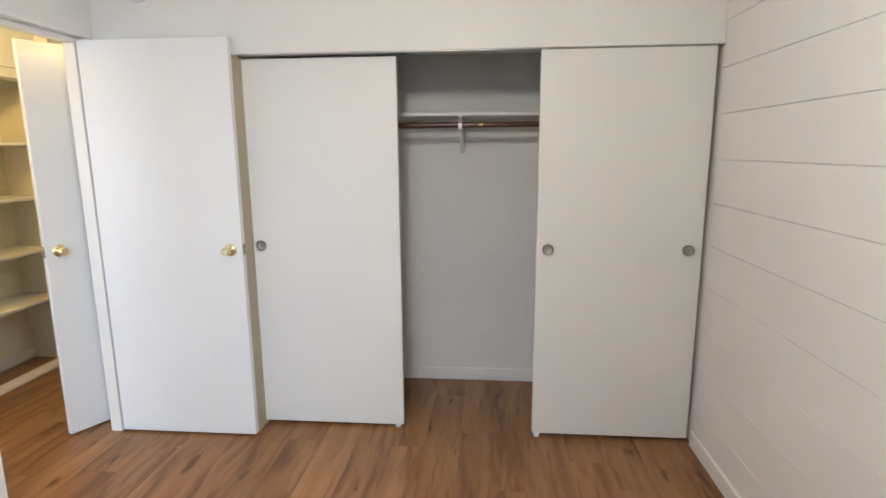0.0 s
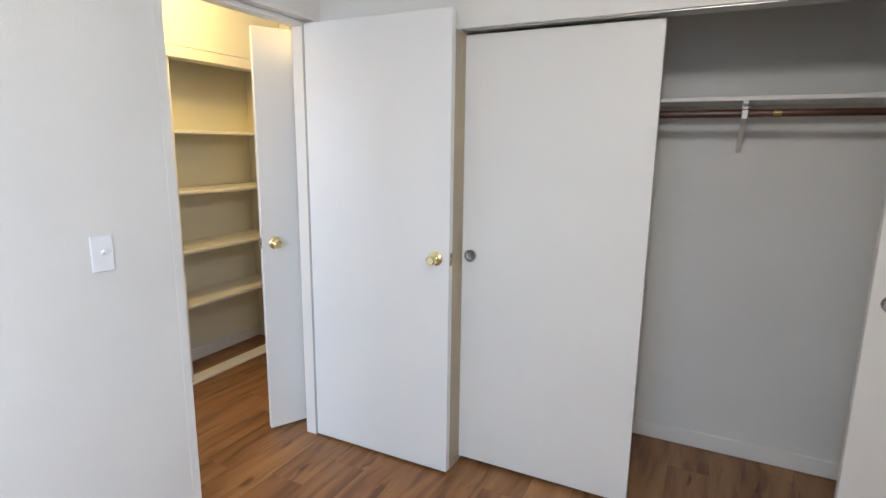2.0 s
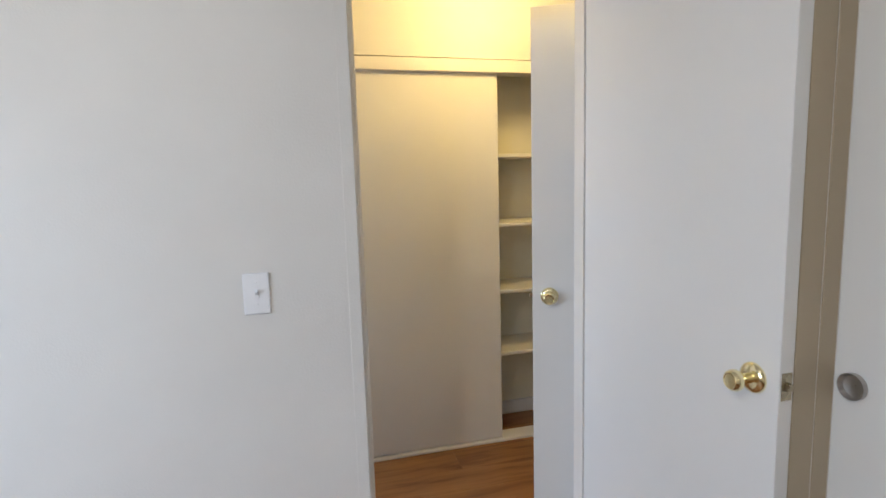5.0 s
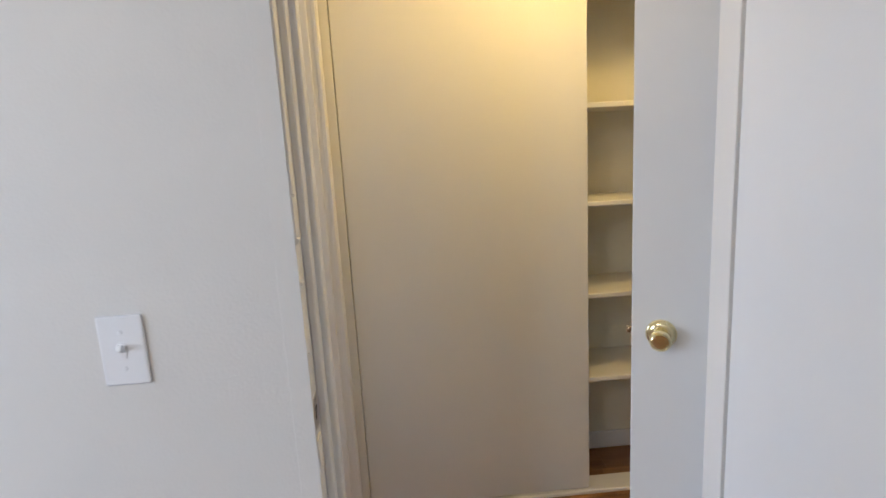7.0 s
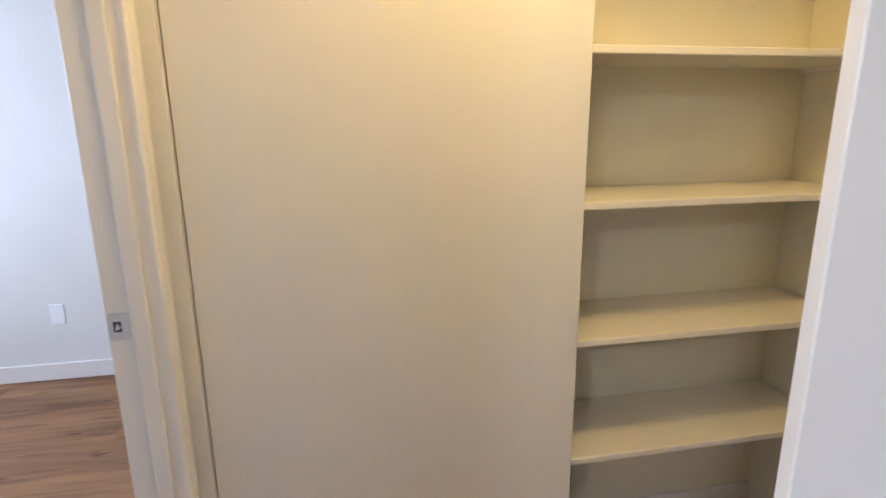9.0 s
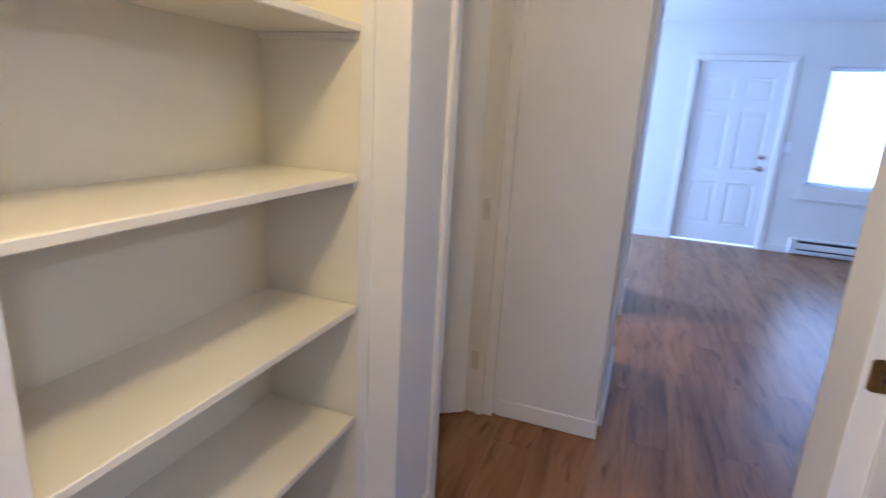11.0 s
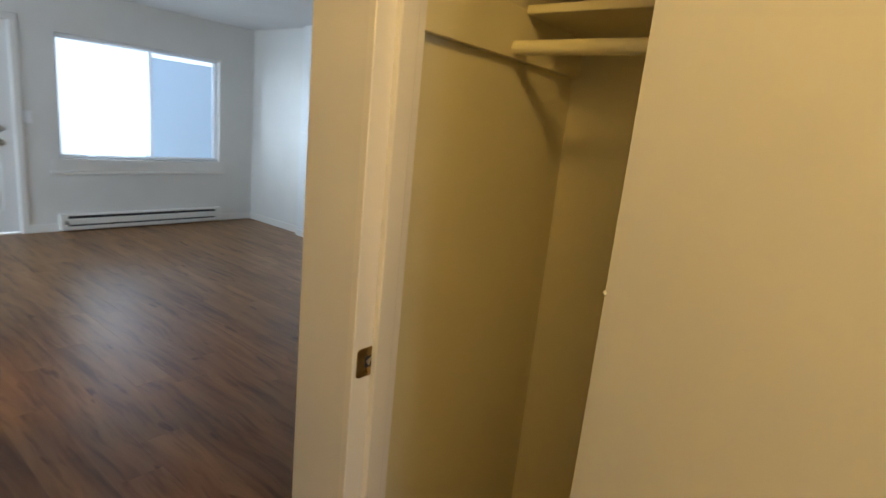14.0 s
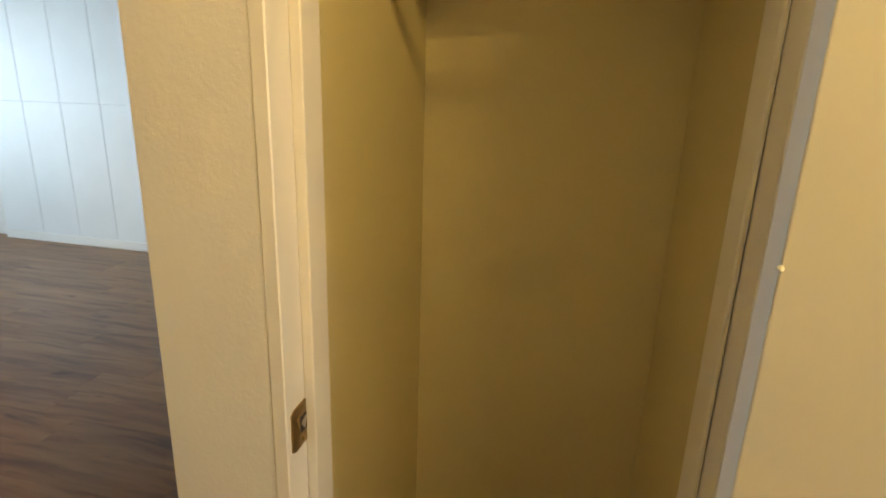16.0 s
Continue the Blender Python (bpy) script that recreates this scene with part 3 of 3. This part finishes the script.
def panelled(w, h0, h1):
    """A door leaf whose front (towards -y) has two columns of raised panels."""
    bm = bmesh.new()
    cols = [(0.115, w / 2 - 0.055), (w / 2 + 0.055, w - 0.115)]
    rows = [(0.22, 0.72), (0.86, 1.52), (1.64, 1.88)]
    box(bm, 0, w, 0.012, 0.045, h0, h1)
    xs = [0, cols[0][0], cols[0][1], cols[1][0], cols[1][1], w]
    zs = [h0] + [z for r in rows for z in r] + [h1]
    for i in range(5):
        for j in range(len(zs) - 1):
            if i % 2 == 1 and j % 2 == 1:
                a, b, c, d = xs[i], xs[i + 1], zs[j], zs[j + 1]
                o = [(a, 0, c), (b, 0, c), (b, 0, d), (a, 0, d)]
                for inset, depth in ((0.014, 0.006), (0.034, 0.006), (0.052, 0.001)):
                    n = [(a + inset, depth, c + inset), (b - inset, depth, c + inset), (b - inset, depth, d - inset), (a + inset, depth, d - inset)]
                    for k in range(4):
                        bm.faces.new([bm.verts.new(p) for p in (o[k], o[(k + 1) % 4], n[(k + 1) % 4], n[k])])
                    o = n
                bm.faces.new([bm.verts.new(p) for p in o])
            else:
                bm.faces.new([bm.verts.new(p) for p in ((xs[i], 0, zs[j]), (xs[i + 1], 0, zs[j]), (xs[i + 1], 0, zs[j + 1]), (xs[i], 0, zs[j + 1]))])
    bmesh.ops.remove_doubles(bm, verts=bm.verts, dist=1e-5)
    bmesh.ops.recalc_face_normals(bm, faces=bm.faces)
    return bm


part("leaf", panelled(0.909, 0.020, 2.040), DOOR, fd)
lv = round_part("rose", moved(lathe([(0, 0), (0.033, 0), (0.032, 0.008), (0.014, 0.012), (0.011, 0.045), (0, 0.045)], 24), pose(0.80, 0, 0.905, 90, 0, 0)), NICKEL, fd, "satin nickel lever handle")
part("lever", boxed(0.70, 0.812, -0.056, -0.044, 0.896, 0.914, bevel=0.005, seg=2), NICKEL, lv)
round_part("deadbolt", moved(lathe([(0, 0), (0.032, 0), (0.030, 0.012), (0.018, 0.016), (0.016, 0.028), (0, 0.028)], 24), pose(0.80, 0, 1.035, 90, 0, 0)), NICKEL, fd, "satin nickel deadbolt")
ff = thing("door_frame_5", pose(-0.075, LIV_N, 0), "white painted front door casing", "door frame", kind="structure")
part("casing", boxed(-0.062, 0.0, -0.016, 0, 0, 2.045, bevel=0.004), TRIM, ff)
part("casing", boxed(0.915, 0.977, -0.016, 0, 0, 2.045, bevel=0.004), TRIM, ff)
part("casing", boxed(-0.062, 0.977, -0.016, 0, 2.045, 2.107, bevel=0.004), TRIM, ff)
part("threshold", boxed(0, 0.915, 0.002, 0.10, 0, 0.004, bevel=0.001), STEEL, ff, "dark metal threshold")

wn = thing("window_1", pose(1.193, LIV_N, 0.76), "white sliding window with one pane shaded, blind drawn", "window", kind="structure")
W, H = 1.737, 1.245
part("sill", boxed(-0.085, W + 0.06, -0.022, 0.0, -0.155, -0.125, bevel=0.004), TRIM, wn)
part("apron", boxed(-0.06, W + 0.04, -0.012, 0.0, -0.125, 0.0, bevel=0.003), TRIM, wn)
for a in ((0, W, 0.075, 0.125, 0, 0.04), (0, W, 0.075, 0.125, H - 0.04, H), (0, 0.04, 0.075, 0.125, 0.04, H - 0.04), (W - 0.04, W, 0.075, 0.125, 0.04, H - 0.04), (W * 0.53, W * 0.53 + 0.045, 0.08, 0.12, 0.04, H - 0.04)):
    part("window_frame", boxed(*a, bevel=0.003), PLASTIC, wn)
for x0, x1 in ((0.04, W * 0.53), (W * 0.53 + 0.045, W - 0.04)):
    p = part("pane", boxed(x0, x1, 0.098, 0.102, 0.04, H - 0.04), GLASS, wn)
    p.visible_shadow = False
bd = thing("window_blind", pose(1.193, LIV_N + 0.035, 0.76), "white horizontal slat blind over the window", "blind")
part("headrail", boxed(0.006, W - 0.006, -0.018, 0.018, H - 0.03, H - 0.002, bevel=0.003), BLIND, bd)
part("bottom_rail", boxed(0.006, W - 0.006, -0.012, 0.012, 0.012, 0.030, bevel=0.004), BLIND, bd)
slat = moved(boxed(0.008, W - 0.008, -0.0115, 0.0115, -0.0004, 0.0004), pose(0, 0, 0, 3, 0, 0))
slat_me = part("slat", slat, BLIND, bd)
slat_me.location.z = 0.045
z = 0.045
while z < H - 0.055:
    z += 0.0205
    o = new("slat", slat_me.data)
    o.parent, o.location.z = bd, z
# added glowing sheets outside the window: bright daylight behind, bluish shade before its right half
structure("backdrop_daylight", boxed(-2.0, 6.5, LIV_N + 1.6, LIV_N + 1.65, -1.2, 4.0), DAYLIGHT_GLOW)
structure("backdrop_shade", boxed(2.42, 4.6, LIV_N + 0.85, LIV_N + 0.9, -1.2, 1.97), SHADE_GLOW)

ht = thing("baseboard_heater", pose(1.165, LIV_N, 0.02), "white enamelled electric baseboard heater under the window", "heater")
HL = 1.745
part("back_plate", boxed(0.0, HL, -0.012, 0, 0, 0.165, bevel=0.002), HEATER, ht)
ALONG = Matrix(((0, 0, 1, 0), (1, 0, 0, 0), (0, 1, 0, 0), (0, 0, 0, 1)))
part("front_cover", moved(prism([(-0.068, 0.058), (-0.062, 0.053), (-0.058, 0.058), (-0.058, 0.112), (-0.062, 0.118), (-0.068, 0.110)], 0.03, HL - 0.03), ALONG), HEATER, ht)
part("top_cover", moved(prism([(-0.012, 0.166), (-0.056, 0.162), (-0.066, 0.150), (-0.062, 0.147), (-0.054, 0.156), (-0.012, 0.160)], 0.03, HL - 0.03), ALONG), HEATER, ht)
part("bottom_lip", moved(prism([(-0.012, 0.0), (-0.066, 0.0), (-0.070, 0.030), (-0.066, 0.037), (-0.062, 0.030), (-0.060, 0.004), (-0.012, 0.004)], 0.03, HL - 0.03), ALONG), HEATER, ht)
part("element", boxed(0.03, HL - 0.03, -0.045, -0.0125, 0.012, 0.150), DARK, ht, "dark heating element")
for x0, x1 in ((-0.01, 0.06), (HL - 0.06, HL + 0.01)):
    part("end_cap", boxed(x0, x1, -0.068, 0, 0, 0.168, bevel=0.004), HEATER, ht)

oc = thing("wall_outlet", pose(ROOM_W, -2.105, 0.385, 90, 0, 90), "white plastic wall outlet near the floor", "outlet")
part("cover_plate", boxed(-0.035, 0.035, -0.0575, 0.0575, 0, 0.006, bevel=0.003, seg=2), PLASTIC, oc)
for k in (-0.02, 0.02):
    part("socket", boxed(-0.014, 0.014, k - 0.013, k + 0.013, 0.006, 0.0075, bevel=0.0007), PLASTIC, oc)

# ---- boards of the bedroom's east wall ----
for i in range(12):
    z0, z1 = max(0.0, 0.030 + 0.2033 * (i - 0)), min(CEIL, 0.030 + 0.2033 * (i + 1))
    if i == 0:
        z0 = 0.0
    gap = 0.0022 if i > 4 else 0.0012
    o = part("board", boxed(BED_E - 0.006, BED_E + 0.004, SOUTH, -0.001, z0 + gap / 2, z1 - gap / 2, bevel=0.0016), BOARD, bpy.data.objects["wall_bedroom_east"])

# ---- vertical panels of the living room's east wall ----
living_east = bpy.data.objects["wall_living_east"]
y = 5.43
edge = [5.43] + [5.0 - 0.4 * k for k in range(11)] + [COR + 0.002]
for a, b in zip(edge[1:], edge):
    for z0, z1 in ((0.0, 1.2495), (1.2505, CEIL)):
        part("panel", boxed(3.309, LIV_E, a + 0.002, b - 0.002, z0 + 0.0003, z1, bevel=0.0016), PANEL, living_east)
structure("baseboard", boxed(3.296, 3.309, COR + bw, 5.43, 0, 0.08, bevel=0.004), TRIM)

# ---- floors of vinyl planks ----
PW, PL = 0.181, 1.22
plank_meshes = {}


def plank_mesh(w, l):
    k = (round(w, 3), round(l, 3))
    if k not in plank_meshes:
        me = bpy.data.meshes.new("plank")
        b = 0.0007
        v = [(x, y, z) for z, i in ((-0.006, 0.0), (-b, 0.0), (0.0, b)) for x, y in ((i, i), (w - i, i), (w - i, l - i), (i, l - i))]
        f = [(r * 4 + k2, r * 4 + (k2 + 1) % 4, r * 4 + 4 + (k2 + 1) % 4, r * 4 + 4 + k2) for r in (0, 1) for k2 in range(4)] + [(8, 9, 10, 11)]
        me.from_pydata(v, [], f)
        me.materials.append(PLANK)
        plank_meshes[k] = me
    return plank_meshes[k]


rng = random.Random(7)
floors = [structure(n, boxed(*b, -0.12, -0.006), SUBFLOOR) for n, b in (("floor_bedroom", (HW, LIV_E, SOUTH, COR)), ("floor_south_room", (ROOM_W, HW, SOUTH, COR)), ("floor_living", (ROOM_W, LIV_E, COR, LIV_N + 0.1)))]
for c in range(math.floor(ROOM_W / PW), math.ceil(LIV_E / PW)):
    a, b = max(ROOM_W, c * PW), min(LIV_E, (c + 1) * PW)
    y0 = SOUTH - rng.random() * PL
    while y0 < LIV_N + 0.1 and b - a > 0.004:
        p, q = max(SOUTH, y0), min(LIV_N + 0.1, y0 + PL)
        if q - p > 0.004:
            o = new("plank", plank_mesh(b - a, q - p))
            o.parent = floors[2 if (p + q) / 2 > COR else 0 if a > HW else 1]
            o.location = (a, p, 0)
        y0 += PL
